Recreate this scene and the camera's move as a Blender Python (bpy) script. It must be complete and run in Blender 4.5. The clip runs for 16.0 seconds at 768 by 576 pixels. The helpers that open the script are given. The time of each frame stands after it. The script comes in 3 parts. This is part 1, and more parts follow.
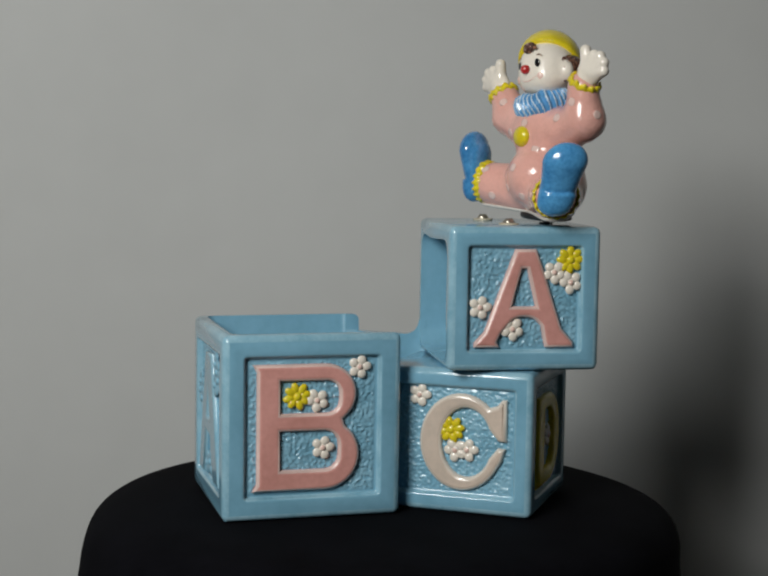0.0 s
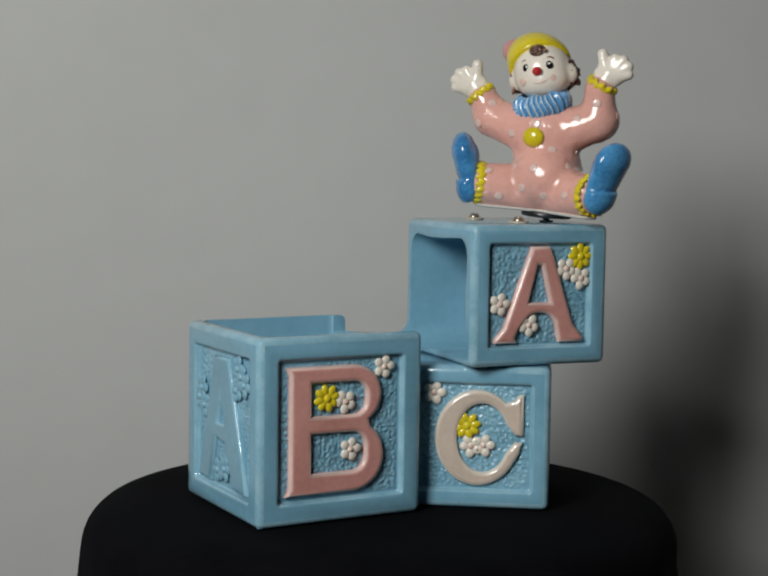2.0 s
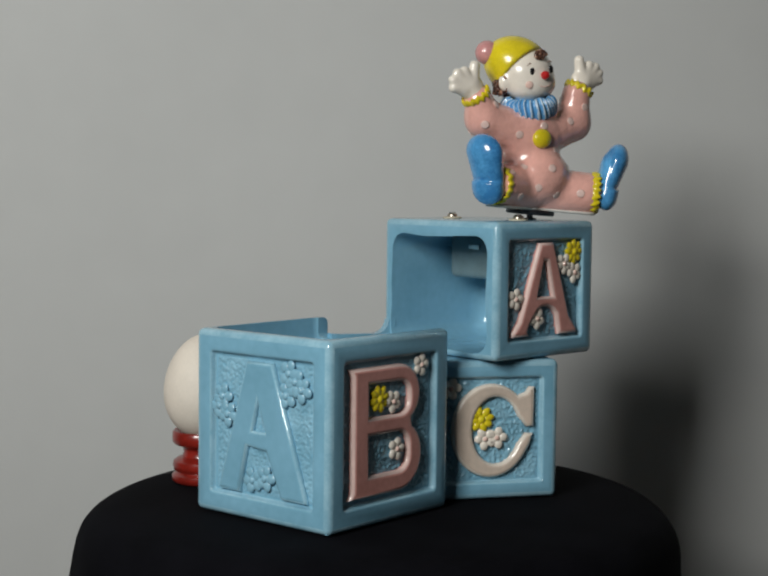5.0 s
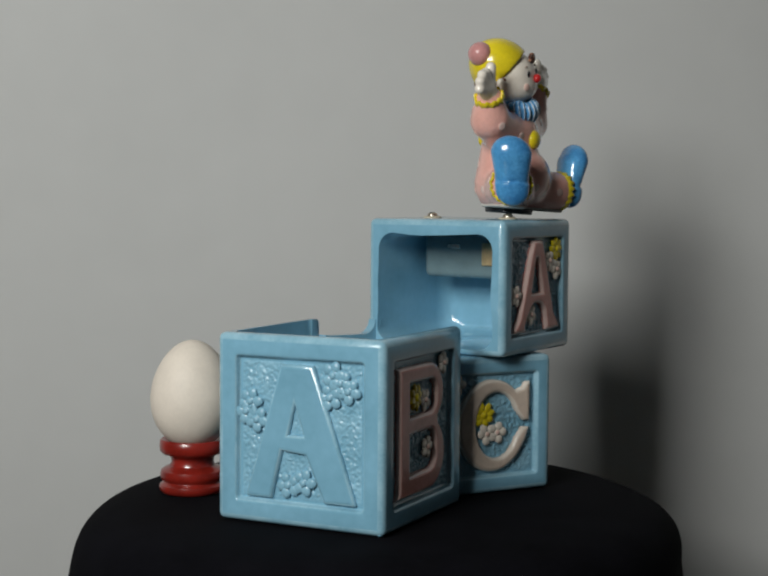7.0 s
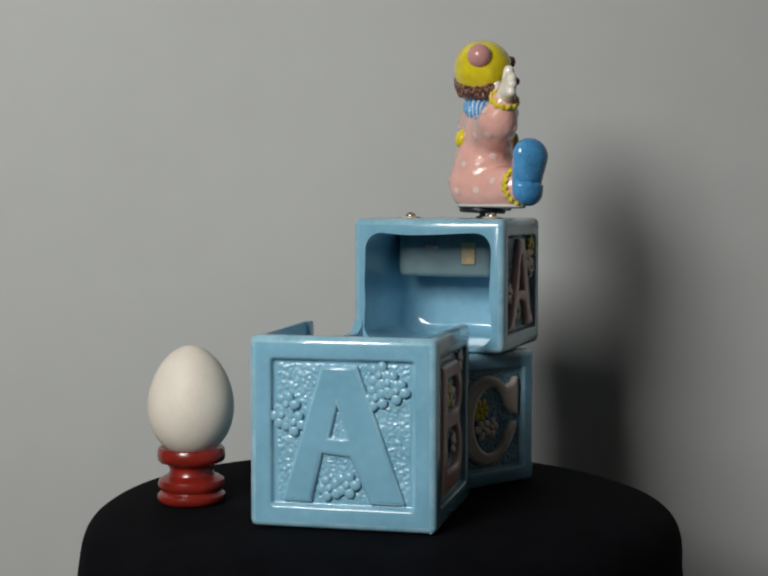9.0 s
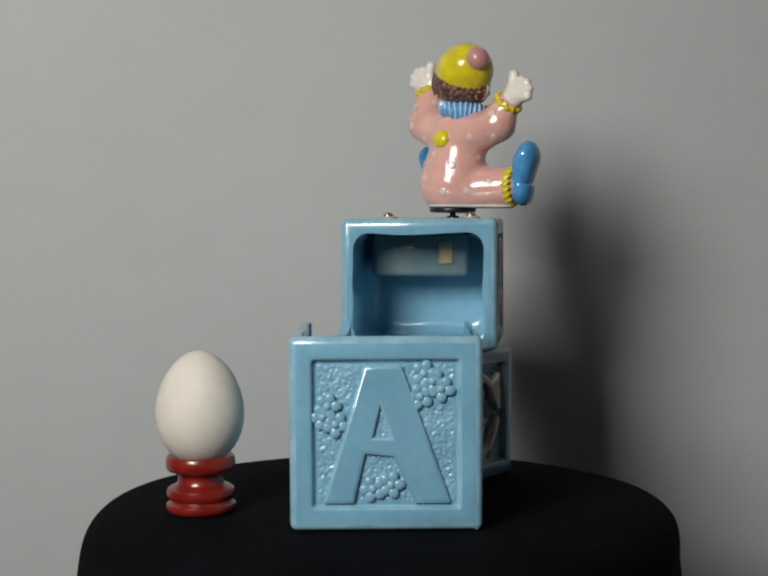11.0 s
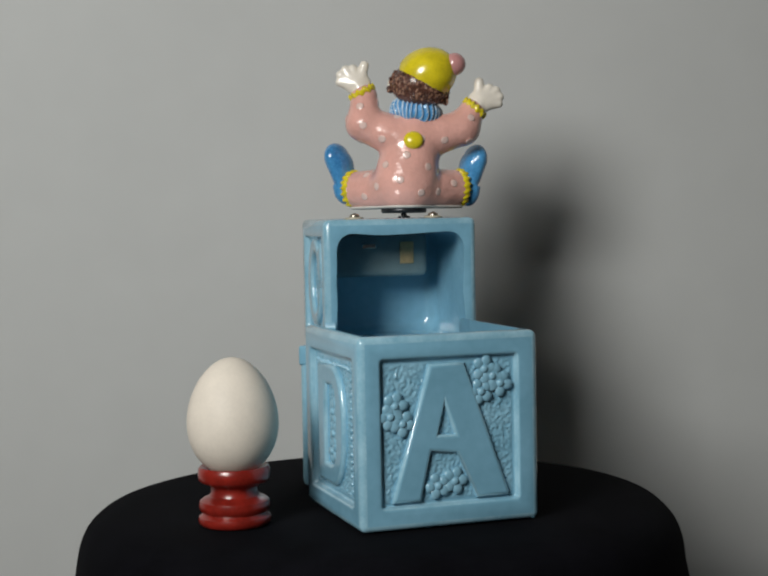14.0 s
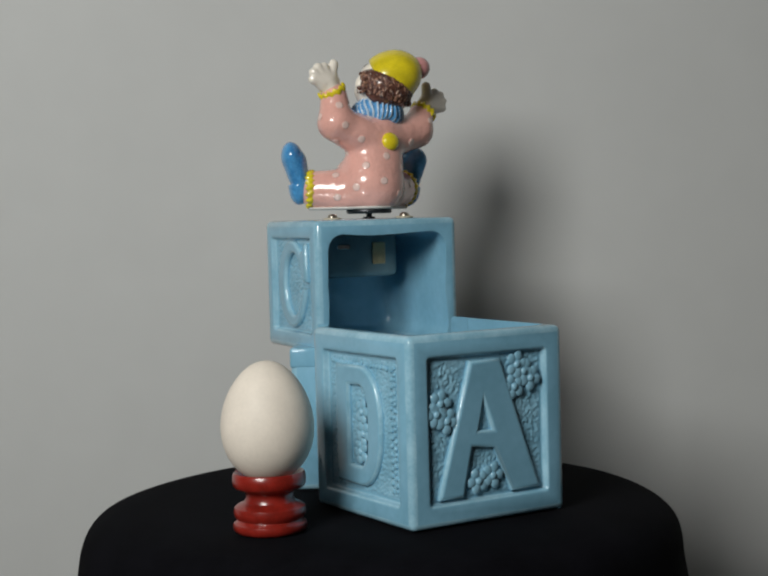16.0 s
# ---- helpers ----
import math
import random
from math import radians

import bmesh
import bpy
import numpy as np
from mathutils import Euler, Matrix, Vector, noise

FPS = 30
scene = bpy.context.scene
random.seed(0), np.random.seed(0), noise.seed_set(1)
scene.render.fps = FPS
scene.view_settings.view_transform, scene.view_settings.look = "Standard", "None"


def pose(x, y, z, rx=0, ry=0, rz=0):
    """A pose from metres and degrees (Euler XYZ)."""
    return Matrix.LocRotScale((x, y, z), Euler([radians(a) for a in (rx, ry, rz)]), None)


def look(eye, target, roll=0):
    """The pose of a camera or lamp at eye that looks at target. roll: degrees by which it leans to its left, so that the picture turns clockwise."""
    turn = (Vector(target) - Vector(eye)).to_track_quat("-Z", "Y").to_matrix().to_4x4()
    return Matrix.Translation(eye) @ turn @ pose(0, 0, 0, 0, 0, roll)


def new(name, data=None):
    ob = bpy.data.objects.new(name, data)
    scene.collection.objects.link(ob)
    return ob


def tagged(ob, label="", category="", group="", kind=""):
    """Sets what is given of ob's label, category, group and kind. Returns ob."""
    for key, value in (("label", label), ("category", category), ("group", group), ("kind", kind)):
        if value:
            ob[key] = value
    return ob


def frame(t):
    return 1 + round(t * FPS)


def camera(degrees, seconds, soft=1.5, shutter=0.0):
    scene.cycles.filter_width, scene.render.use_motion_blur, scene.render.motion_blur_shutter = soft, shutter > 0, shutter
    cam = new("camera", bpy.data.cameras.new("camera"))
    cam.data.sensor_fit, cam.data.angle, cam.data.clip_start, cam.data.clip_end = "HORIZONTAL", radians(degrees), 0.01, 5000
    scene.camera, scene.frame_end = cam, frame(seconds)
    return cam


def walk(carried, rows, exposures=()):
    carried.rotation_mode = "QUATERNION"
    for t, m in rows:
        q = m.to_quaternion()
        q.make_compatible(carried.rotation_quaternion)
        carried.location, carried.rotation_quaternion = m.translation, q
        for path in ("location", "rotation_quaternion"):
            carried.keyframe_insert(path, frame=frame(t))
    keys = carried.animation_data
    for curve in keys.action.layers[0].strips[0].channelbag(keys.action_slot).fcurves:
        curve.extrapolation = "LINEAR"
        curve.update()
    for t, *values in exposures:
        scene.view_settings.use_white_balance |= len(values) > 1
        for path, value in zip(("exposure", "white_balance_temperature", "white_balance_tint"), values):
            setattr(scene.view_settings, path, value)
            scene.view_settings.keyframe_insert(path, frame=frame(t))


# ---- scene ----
# Camera: it stands still; the cloth-covered turntable turns about the world's z axis, its top at z = 0.
cam = camera(28.92, 16.0, soft=2.3)
EYE = (0.0, -0.87, 0.2006)
AIM = look(EYE, (0.00349, 0.12594, 0.11061), -1.19)
walk(cam, [(0.0, AIM), (16.0, AIM)], [(0.0, -0.13), (1.5, -0.11), (2.5, -0.11), (3.5, 0.03), (16.0, 0.05)])

# ---- world and light ----
world = bpy.data.worlds.new("world")
scene.world = world
world.use_nodes = True
world.node_tree.nodes["Background"].inputs[0].default_value = (0.9, 0.95, 1.0, 1)
world.node_tree.nodes["Background"].inputs[1].default_value = 0.05


lamp = bpy.data.lights.new("softbox_light", "AREA")
lamp.shape, lamp.size, lamp.size_y, lamp.energy, lamp.color = "RECTANGLE", 0.37, 0.40, 11.0, (0.985, 1.0, 0.965)
new("softbox_light", lamp).matrix_world = look((-0.49, -0.95, 0.63), (0.0, 0.1, 0.14))


# ---- materials ----
def material(name, color, rough=0.5, metal=0.0, coat=0.0, vary=0.12, scale=40.0, bump=0.0, bump_scale=300.0, spec=0.5, tint=None):
    """Principled surface whose colour drifts at two scales, with a fine relief."""
    m = bpy.data.materials.new(name)
    m.use_nodes = True
    nt = m.node_tree
    b = nt.nodes["Principled BSDF"]
    tc = nt.nodes.new("ShaderNodeTexCoord")
    n1, n2 = nt.nodes.new("ShaderNodeTexNoise"), nt.nodes.new("ShaderNodeTexNoise")
    n1.inputs["Scale"].default_value, n2.inputs["Scale"].default_value = scale, scale * 9
    n1.inputs["Detail"].default_value = 4
    add = nt.nodes.new("ShaderNodeMath")
    add.operation = "MULTIPLY_ADD"
    add.inputs[1].default_value = 0.35
    nt.links.new(tc.outputs["Object"], n1.inputs["Vector"])
    nt.links.new(tc.outputs["Object"], n2.inputs["Vector"])
    nt.links.new(n2.outputs["Fac"], add.inputs[0])
    nt.links.new(n1.outputs["Fac"], add.inputs[2])
    ramp = nt.nodes.new("ShaderNodeValToRGB")
    lo = tint if tint else [c * (1 - vary) for c in color]
    hi = [min(1, c * (1 + vary)) for c in color]
    ramp.color_ramp.elements[0].position, ramp.color_ramp.elements[0].color = 0.48, (*lo, 1)
    ramp.color_ramp.elements[1].position, ramp.color_ramp.elements[1].color = 0.86, (*hi, 1)
    nt.links.new(add.outputs[0], ramp.inputs[0])
    nt.links.new(ramp.outputs[0], b.inputs["Base Color"])
    b.inputs["Roughness"].default_value = rough
    b.inputs["Metallic"].default_value = metal
    b.inputs["Coat Weight"].default_value = coat
    b.inputs["Coat Roughness"].default_value = 0.08
    b.inputs["Specular IOR Level"].default_value = spec
    if bump:
        n3, bp = nt.nodes.new("ShaderNodeTexNoise"), nt.nodes.new("ShaderNodeBump")
        n3.inputs["Scale"].default_value = bump_scale
        n3.inputs["Detail"].default_value = 3
        bp.inputs["Strength"].default_value, bp.inputs["Distance"].default_value = bump, 0.001
        nt.links.new(tc.outputs["Object"], n3.inputs["Vector"])
        nt.links.new(n3.outputs["Fac"], bp.inputs["Height"])
        nt.links.new(bp.outputs[0], b.inputs["Normal"])
    return m


BLUE = material("blue_glaze", (0.228, 0.462, 0.612), 0.20, coat=0.6, vary=0.07, scale=22, bump=0.16, bump_scale=70, tint=(0.185, 0.400, 0.535))
# Thin glaze pales the edges; rim and recess highlights are painted in with it.
BLUE_EDGE = material("blue_glaze_thin_and_glinting_on_edges", (0.33, 0.545, 0.655), 0.18, coat=0.7, vary=0.10, scale=60, tint=(0.215, 0.435, 0.565))
PINK_EDGE = material("pink_glaze_thin_on_edges", (0.80, 0.57, 0.52), 0.22, coat=0.4, vary=0.12, scale=60)
CREAM_EDGE = material("cream_glaze_thin_on_edges", (0.80, 0.71, 0.62), 0.2, coat=0.6, vary=0.08, scale=60)
POM = material("pompom_glaze", (0.62, 0.29, 0.28), 0.2, coat=0.6, vary=0.12, scale=80)
BLUE_SOFT = material("blue_relief_glaze", (0.26, 0.48, 0.61), 0.30, coat=0.3, vary=0.10, scale=60, tint=(0.18, 0.39, 0.52))
PINK = material("pink_glaze", (0.74, 0.36, 0.32), 0.24, coat=0.3, vary=0.08, scale=35, tint=(0.63, 0.29, 0.25), bump=0.15, bump_scale=110, spec=0.35)
CREAM = material("cream_glaze", (0.74, 0.60, 0.50), 0.22, coat=0.5, vary=0.08, scale=30, tint=(0.60, 0.50, 0.42), bump=0.1, bump_scale=150)
WHITE = material("white_glaze", (0.91, 0.83, 0.73), 0.2, coat=0.5, vary=0.06, scale=60)
YELLOW = material("yellow_glaze", (0.78, 0.62, 0.02), 0.22, coat=0.5, vary=0.15, scale=90)
SUIT = material("suit_pink_glaze", (0.86, 0.455, 0.385), 0.16, coat=0.8, vary=0.08, scale=60, bump=0.9, bump_scale=130)
DOT = material("pale_dot_glaze", (0.85, 0.61, 0.55), 0.18, coat=0.6, vary=0.05, scale=200)
SHOE = material("shoe_blue_glaze", (0.10, 0.36, 0.66), 0.18, coat=0.8, vary=0.2, scale=60, tint=(0.04, 0.20, 0.46))
RUFF = material("ruff_blue_glaze", (0.10, 0.32, 0.62), 0.2, coat=0.6, vary=0.15, scale=200)
RUFF_LIGHT = material("ruff_pale_glaze", (0.55, 0.68, 0.80), 0.2, coat=0.6, vary=0.1, scale=200)
HAIR = material("brown_glaze", (0.11, 0.045, 0.03), 0.22, coat=0.6, vary=0.5, scale=400)
HAIR_PALE = material("pale_brown_glaze", (0.32, 0.16, 0.10), 0.22, coat=0.6, vary=0.3, scale=400)
BLACK = material("black_glaze", (0.01, 0.01, 0.012), 0.15, coat=0.6, vary=0.1, scale=100)
RED = material("red_glaze", (0.55, 0.02, 0.02), 0.15, coat=0.8, vary=0.1, scale=100)
CHEEK = material("cheek_glaze", (0.84, 0.58, 0.50), 0.2, coat=0.5, vary=0.05, scale=100)
BISQUE = material("unglazed_base", (0.62, 0.58, 0.54), 0.6, vary=0.1, scale=80, bump=0.2)
EGGSHELL = material("eggshell", (0.80, 0.715, 0.62), 0.55, vary=0.05, scale=60, bump=0.12, bump_scale=1500, spec=0.3)
LACQUER = material("red_lacquer", (0.23, 0.016, 0.010), 0.28, coat=0.4, vary=0.3, scale=70)
CLOTH = material("black_cloth", (0.0036, 0.0036, 0.0052), 0.95, vary=0.3, scale=30, bump=0.5, bump_scale=1400, spec=0.06)
PAINT = material("grey_wall_paint", (0.64, 0.64, 0.63), 0.8, vary=0.03, scale=3, bump=0.06, bump_scale=400, spec=0.2)
ROOM = material("room_paint", (0.36, 0.36, 0.36), 0.85, vary=0.05, scale=2, bump=0.1, bump_scale=200)
FLOOR = material("dark_floor", (0.10, 0.09, 0.08), 0.6, vary=0.2, scale=4, bump=0.1, bump_scale=100)
NICKEL = material("nickel", (0.75, 0.72, 0.68), 0.22, metal=1.0, vary=0.1, scale=300)
BRASS = material("dull_brass", (0.60, 0.54, 0.45), 0.35, metal=1.0, vary=0.15, scale=300)
STEEL = material("dark_steel", (0.06, 0.06, 0.065), 0.35, metal=0.8, vary=0.2, scale=200)
PLASTIC = material("grey_plastic", (0.18, 0.26, 0.28), 0.25, vary=0.08, scale=100)
IVORY = material("ivory_plastic", (0.55, 0.48, 0.36), 0.4, vary=0.1, scale=300)
TAN = material("tan_plastic", (0.52, 0.38, 0.20), 0.4, vary=0.15, scale=300)


# ---- building helpers ----
def to_mesh(name, bm, mats, smooth=True):
    me = bpy.data.meshes.new(name)
    bmesh.ops.recalc_face_normals(bm, faces=bm.faces)
    bm.to_mesh(me)
    bm.free()
    for m in mats if isinstance(mats, (list, tuple)) else [mats]:
        me.materials.append(m)
    if smooth:
        me.polygons.foreach_set("use_smooth", [True] * len(me.polygons))
        me.set_sharp_from_angle(angle=radians(38))
    return me


def part(name, bm, mats, parent=None, label="", m=None, smooth=True):
    ob = new(name, bm if isinstance(bm, bpy.types.Mesh) else to_mesh(name, bm, mats, smooth))
    if parent is not None:
        ob.parent = parent
    if m is not None:
        ob.matrix_basis = m
    return tagged(ob, label) if label else ob


def box_bm(x0, y0, z0, x1, y1, z1, bevel=0.0, segments=2):
    bm = bmesh.new()
    bmesh.ops.create_cube(bm, size=1)
    for v in bm.verts:
        v.co = ((x0 + x1) / 2 + v.co.x * (x1 - x0), (y0 + y1) / 2 + v.co.y * (y1 - y0), (z0 + z1) / 2 + v.co.z * (z1 - z0))
    if bevel:
        bmesh.ops.bevel(bm, geom=bm.edges[:], offset=bevel, segments=segments, profile=0.5, affect="EDGES", clamp_overlap=True)
    return bm


def lathe_bm(profile, n=48, wave=None, close=True):
    """Turn (radius, z) pairs about z."""
    bm = bmesh.new()
    rings = []
    for r, z in profile:
        ring = []
        for k in range(n):
            a = 2 * math.pi * k / n
            rr = r + (wave(a, r, z) if wave else 0)
            ring.append(bm.verts.new((rr * math.cos(a), rr * math.sin(a), z)))
        rings.append(ring)
    for p, q in zip(rings, rings[1:]):
        for k in range(n):
            bm.faces.new((p[k], p[(k + 1) % n], q[(k + 1) % n], q[k]))
    if close:
        bm.faces.new(rings[0])
        bm.faces.new(rings[-1])
    return bm


def thin_glinting_edges(me, size, edge):
    """Give a block's rounded outer edges and panel slopes the thinner glaze's paler tone, with highlights painted in.
    """
    me.materials.append(edge)
    wx, wy, h = size
    for p in me.polygons:
        n, c = p.normal, p.center
        deep = min(wx / 2 - abs(c.x), wy / 2 - abs(c.y), c.z, h - c.z)
        if max(abs(n.x), abs(n.y), abs(n.z)) < 0.97 and deep < 0.0045:
            p.material_index = 1
    return me


def modified(bm, cutters, bevel):
    """Carve closed meshes out of a body and round the edges that this leaves."""
    body = new("body", to_mesh("body", bm, BLUE))
    tools = []
    for c in cutters:
        tool = new("cutter", to_mesh("cutter", c, BLUE))
        md = body.modifiers.new("cut", "BOOLEAN")
        md.operation, md.object, md.solver = "DIFFERENCE", tool, "EXACT"
        tools.append(tool)
    if bevel:
        bv = body.modifiers.new("round", "BEVEL")
        bv.width, bv.segments, bv.limit_method, bv.angle_limit = bevel, 3, "ANGLE", radians(40)
    dg = bpy.context.evaluated_depsgraph_get()
    me = bpy.data.meshes.new_from_object(body.evaluated_get(dg))
    for ob in [body, *tools]:
        bpy.data.objects.remove(ob)
    me.polygons.foreach_set("use_smooth", [True] * len(me.polygons))
    me.set_sharp_from_angle(angle=radians(50))
    return me


def carved_box(wx, wy, h, faces, frame_w=0.0125, depth=0.0036, bevel=0.0037):
    """A block with a sunken panel in each of the named sides, its foot at z = 0."""
    bm = box_bm(-wx / 2, -wy / 2, 0, wx / 2, wy / 2, h, bevel, 3)
    dirs = {"front": (0, -1, 0), "back": (0, 1, 0), "left": (-1, 0, 0), "right": (1, 0, 0)}
    for side in faces:
        d = Vector(dirs[side])
        bm.faces.ensure_lookup_table()
        f = max((f for f in bm.faces if f.normal.dot(d) > 0.99), key=lambda f: f.calc_area())
        bmesh.ops.inset_region(bm, faces=[f], thickness=frame_w - bevel, depth=0)
        bmesh.ops.bevel(bm, geom=list(f.verts), offset=0.0030, segments=3, profile=0.5, affect="VERTICES", clamp_overlap=True)
        bm.faces.ensure_lookup_table()
        f = max((f for f in bm.faces if f.normal.dot(d) > 0.99), key=lambda f: f.calc_area())
        for thick, sink in ((0.0007, 0.04), (0.0006, 0.14), (0.0004, 0.32), (0.0003, 0.32), (0.0005, 0.14), (0.0006, 0.04)):
            bmesh.ops.inset_region(bm, faces=[f], thickness=thick, depth=-sink * depth)
    return bm


def arc(cx, cy, rx, ry, a0, a1, n=14):
    return [(cx + rx * math.cos(radians(a0 + (a1 - a0) * k / n)), cy + ry * math.sin(radians(a0 + (a1 - a0) * k / n))) for k in range(n + 1)]


def letter_shape(ch):
    """Outline and holes of a slab letter in a box one wide (centred) and one high."""
    if ch == "a":
        outer = [(-0.18, 1), (0.12, 1), (0.5, 0.03), (0.5, 0), (0.22, 0), (0.05, 0.34), (-0.17, 0.36), (-0.26, 0), (-0.5, 0), (-0.5, 0.03)]
        return outer, [[(-0.11, 0.48), (0.03, 0.48), (0.0, 0.56), (-0.05, 0.70)]]
    if ch == "A":
        outer = [(-0.10, 1), (0.11, 1), (0.17, 0.84), (0.38, 0.20), (0.50, 0.06), (0.50, 0), (0.22, 0), (0.20, 0.06), (0.17, 0.22)]
        outer += arc(0.0, 0.22, 0.15, 0.09, 20, 160, 8) + [(-0.23, 0.14), (-0.27, 0.06), (-0.24, 0), (-0.50, 0), (-0.50, 0.05), (-0.40, 0.16), (-0.16, 0.84)]
        return outer, [[(-0.125, 0.42), (0.11, 0.42), (0.02, 0.80), (-0.03, 0.80)]]
    if ch == "B":
        outer = [(-0.5, 1)] + arc(0.18, 0.76, 0.29, 0.24, 90, -55, 14) + arc(0.17, 0.28, 0.33, 0.28, 55, -90, 14) + [(-0.5, 0), (-0.46, 0.06), (-0.46, 0.94)]
        h1 = [(-0.24, 0.610)] + arc(0.19, 0.710, 0.12, 0.10, -90, 0, 5) + arc(0.19, 0.765, 0.12, 0.10, 0, 90, 5) + [(-0.24, 0.865)]
        h2 = [(-0.24, 0.165)] + arc(0.17, 0.275, 0.13, 0.11, -90, 0, 5) + arc(0.17, 0.360, 0.13, 0.11, 0, 90, 5) + [(-0.24, 0.470)]
        return outer, [h1, h2]
    if ch == "C":
        outer = arc(-0.02, 0.5, 0.48, 0.5, 48, 324, 44) + [(0.45, 0.33), (0.49, 0.46), (0.40, 0.465)]
        outer += arc(0.04, 0.5, 0.285, 0.355, 335, 25, 36) + [(0.345, 0.60), (0.40, 0.535), (0.50, 0.53), (0.50, 0.96), (0.44, 0.96), (0.39, 0.90)]
        return outer, []
    outer = [(-0.5, 1)] + arc(0.05, 0.55, 0.45, 0.45, 90, 0, 10) + arc(0.05, 0.45, 0.45, 0.45, 0, -90, 10) + [(-0.5, 0)]
    hole = [(-0.22, 0.17)] + arc(0.02, 0.35, 0.18, 0.18, -90, 0, 6) + arc(0.02, 0.65, 0.18, 0.18, 0, 90, 6) + [(-0.22, 0.83)]
    return outer, [hole]


def letter_mesh(ch, w, h, mat, thick=0.0016, round_by=0.0013):
    """A raised letter that stands out towards -y from y = 0, its foot at z = 0."""
    cu = bpy.data.curves.new("letter", "CURVE")
    cu.dimensions, cu.fill_mode, cu.extrude, cu.bevel_depth, cu.bevel_resolution, cu.offset = "2D", "BOTH", thick / 2, round_by, 3, -round_by
    outer, holes = letter_shape(ch)
    for ring in [outer, *holes]:
        sp = cu.splines.new("POLY")
        sp.points.add(len(ring) - 1)
        sp.use_cyclic_u = True
        for p, (x, z) in zip(sp.points, ring):
            p.co = (x * w, z * h, 0, 1)
    ob = new("letter", cu)
    me = bpy.data.meshes.new_from_object(ob.evaluated_get(bpy.context.evaluated_depsgraph_get()))
    bpy.data.objects.remove(ob)
    me.transform(Matrix.Translation((0, -thick / 2, 0)) @ Matrix.Rotation(radians(90), 4, "X"))
    me.materials.clear()
    me.materials.append(mat)
    # On blue letters the paler bevel also stands in for the edge highlight.
    me.materials.append({PINK: PINK_EDGE, CREAM: CREAM_EDGE, BLUE: BLUE_EDGE}.get(mat, mat))
    me.polygons.foreach_set("material_index", [1 if 0.15 < -p.normal.y < 0.97 else 0 for p in me.polygons])
    me.polygons.foreach_set("use_smooth", [True] * len(me.polygons))
    me.set_sharp_from_angle(angle=radians(50))
    return me


BALLS = {}


def unit_ball(u, v):
    """Points and faces of a ball of radius one."""
    if (u, v) not in BALLS:
        pts = [Vector((0, 0, 1))]
        for j in range(1, v):
            b = math.pi * j / v
            pts += [Vector((math.sin(b) * math.cos(2 * math.pi * i / u), math.sin(b) * math.sin(2 * math.pi * i / u), math.cos(b))) for i in range(u)]
        pts.append(Vector((0, 0, -1)))
        faces = [(0, 1 + i, 1 + (i + 1) % u) for i in range(u)]
        for j in range(v - 2):
            a = 1 + j * u
            faces += [(a + i, a + u + i, a + u + (i + 1) % u, a + (i + 1) % u) for i in range(u)]
        a, last = 1 + (v - 2) * u, len(pts) - 1
        faces += [(a + i, last, a + (i + 1) % u) for i in range(u)]
        BALLS[u, v] = pts, faces
    return BALLS[u, v]


def lump(bm, at, size, turn=None, u=10, v=7, mat=0):
    """Add a stretched ball to a bmesh."""
    m = Matrix.Translation(at) @ (turn.to_4x4() if turn is not None else Matrix()) @ Matrix.Diagonal((*size, 1))
    pts, faces = unit_ball(u, v)
    made = [bm.verts.new(m @ p) for p in pts]
    for f in faces:
        bm.faces.new([made[k] for k in f]).material_index = mat


def frill(bm, at, axis, r, waves, mat, height=0.0022, thick=0.0010, ripple=0.0006, seed=0):
    """Add a rippled ribbon ring to a bmesh."""
    axis = Vector(axis).normalized()
    u = axis.orthogonal().normalized()
    w = axis.cross(u)
    n, k = waves * 8, 8
    rings = []
    for i in range(n):
        a = 2 * math.pi * i / n
        out = u * math.cos(a) + w * math.sin(a)
        wob = 0.6 * ripple * math.sin(waves * a + 0.8 * math.sin(3 * a + seed))
        lift = 1.3 * ripple * math.sin(waves * a + 1.2 + 1.1 * math.sin(2 * a + seed))
        rings.append([bm.verts.new(Vector(at) + out * (r + wob + thick * math.cos(b)) + axis * (lift + height * math.sin(b))) for b in [2 * math.pi * j / k for j in range(k)]])
    for p, q in zip(rings, rings[1:] + rings[:1]):
        for j in range(k):
            bm.faces.new((p[j], q[j], q[(j + 1) % k], p[(j + 1) % k])).material_index = mat


def flower_mesh(r, petals, mat, seed):
    rnd = random.Random(seed)
    bm = bmesh.new()
    for k in range(petals):
        a = 2 * math.pi * (k + rnd.uniform(-0.1, 0.1)) / petals + seed
        d = r * 0.62
        turn = Matrix.Rotation(-a, 3, "Y")
        lump(bm, (d * math.cos(a), -0.0006, d * math.sin(a)), (r * rnd.uniform(0.42, 0.50), 0.0013 if mat is not BLUE_SOFT else 0.0011, r * {5: 0.42, 8: 0.30}[petals]), turn)
    lump(bm, (0, -0.0006, 0), (r * 0.45, 0.0012, r * 0.45))
    return to_mesh("flower", bm, mat)


def heart_mesh(r, mat):
    bm = bmesh.new()
    lump(bm, (0, -0.0016, 0), (r * 0.24, 0.0010, r * 0.24))
    return to_mesh("flower_heart", bm, mat)


FLOWERS = [flower_mesh(0.0062, 5, WHITE, s) for s in range(3)]
DAISIES = [flower_mesh(0.0074, 8, YELLOW, s) for s in range(3)]
PLAIN_FLOWERS = [flower_mesh(0.0068, 5, BLUE_SOFT, s + 5) for s in range(3)]
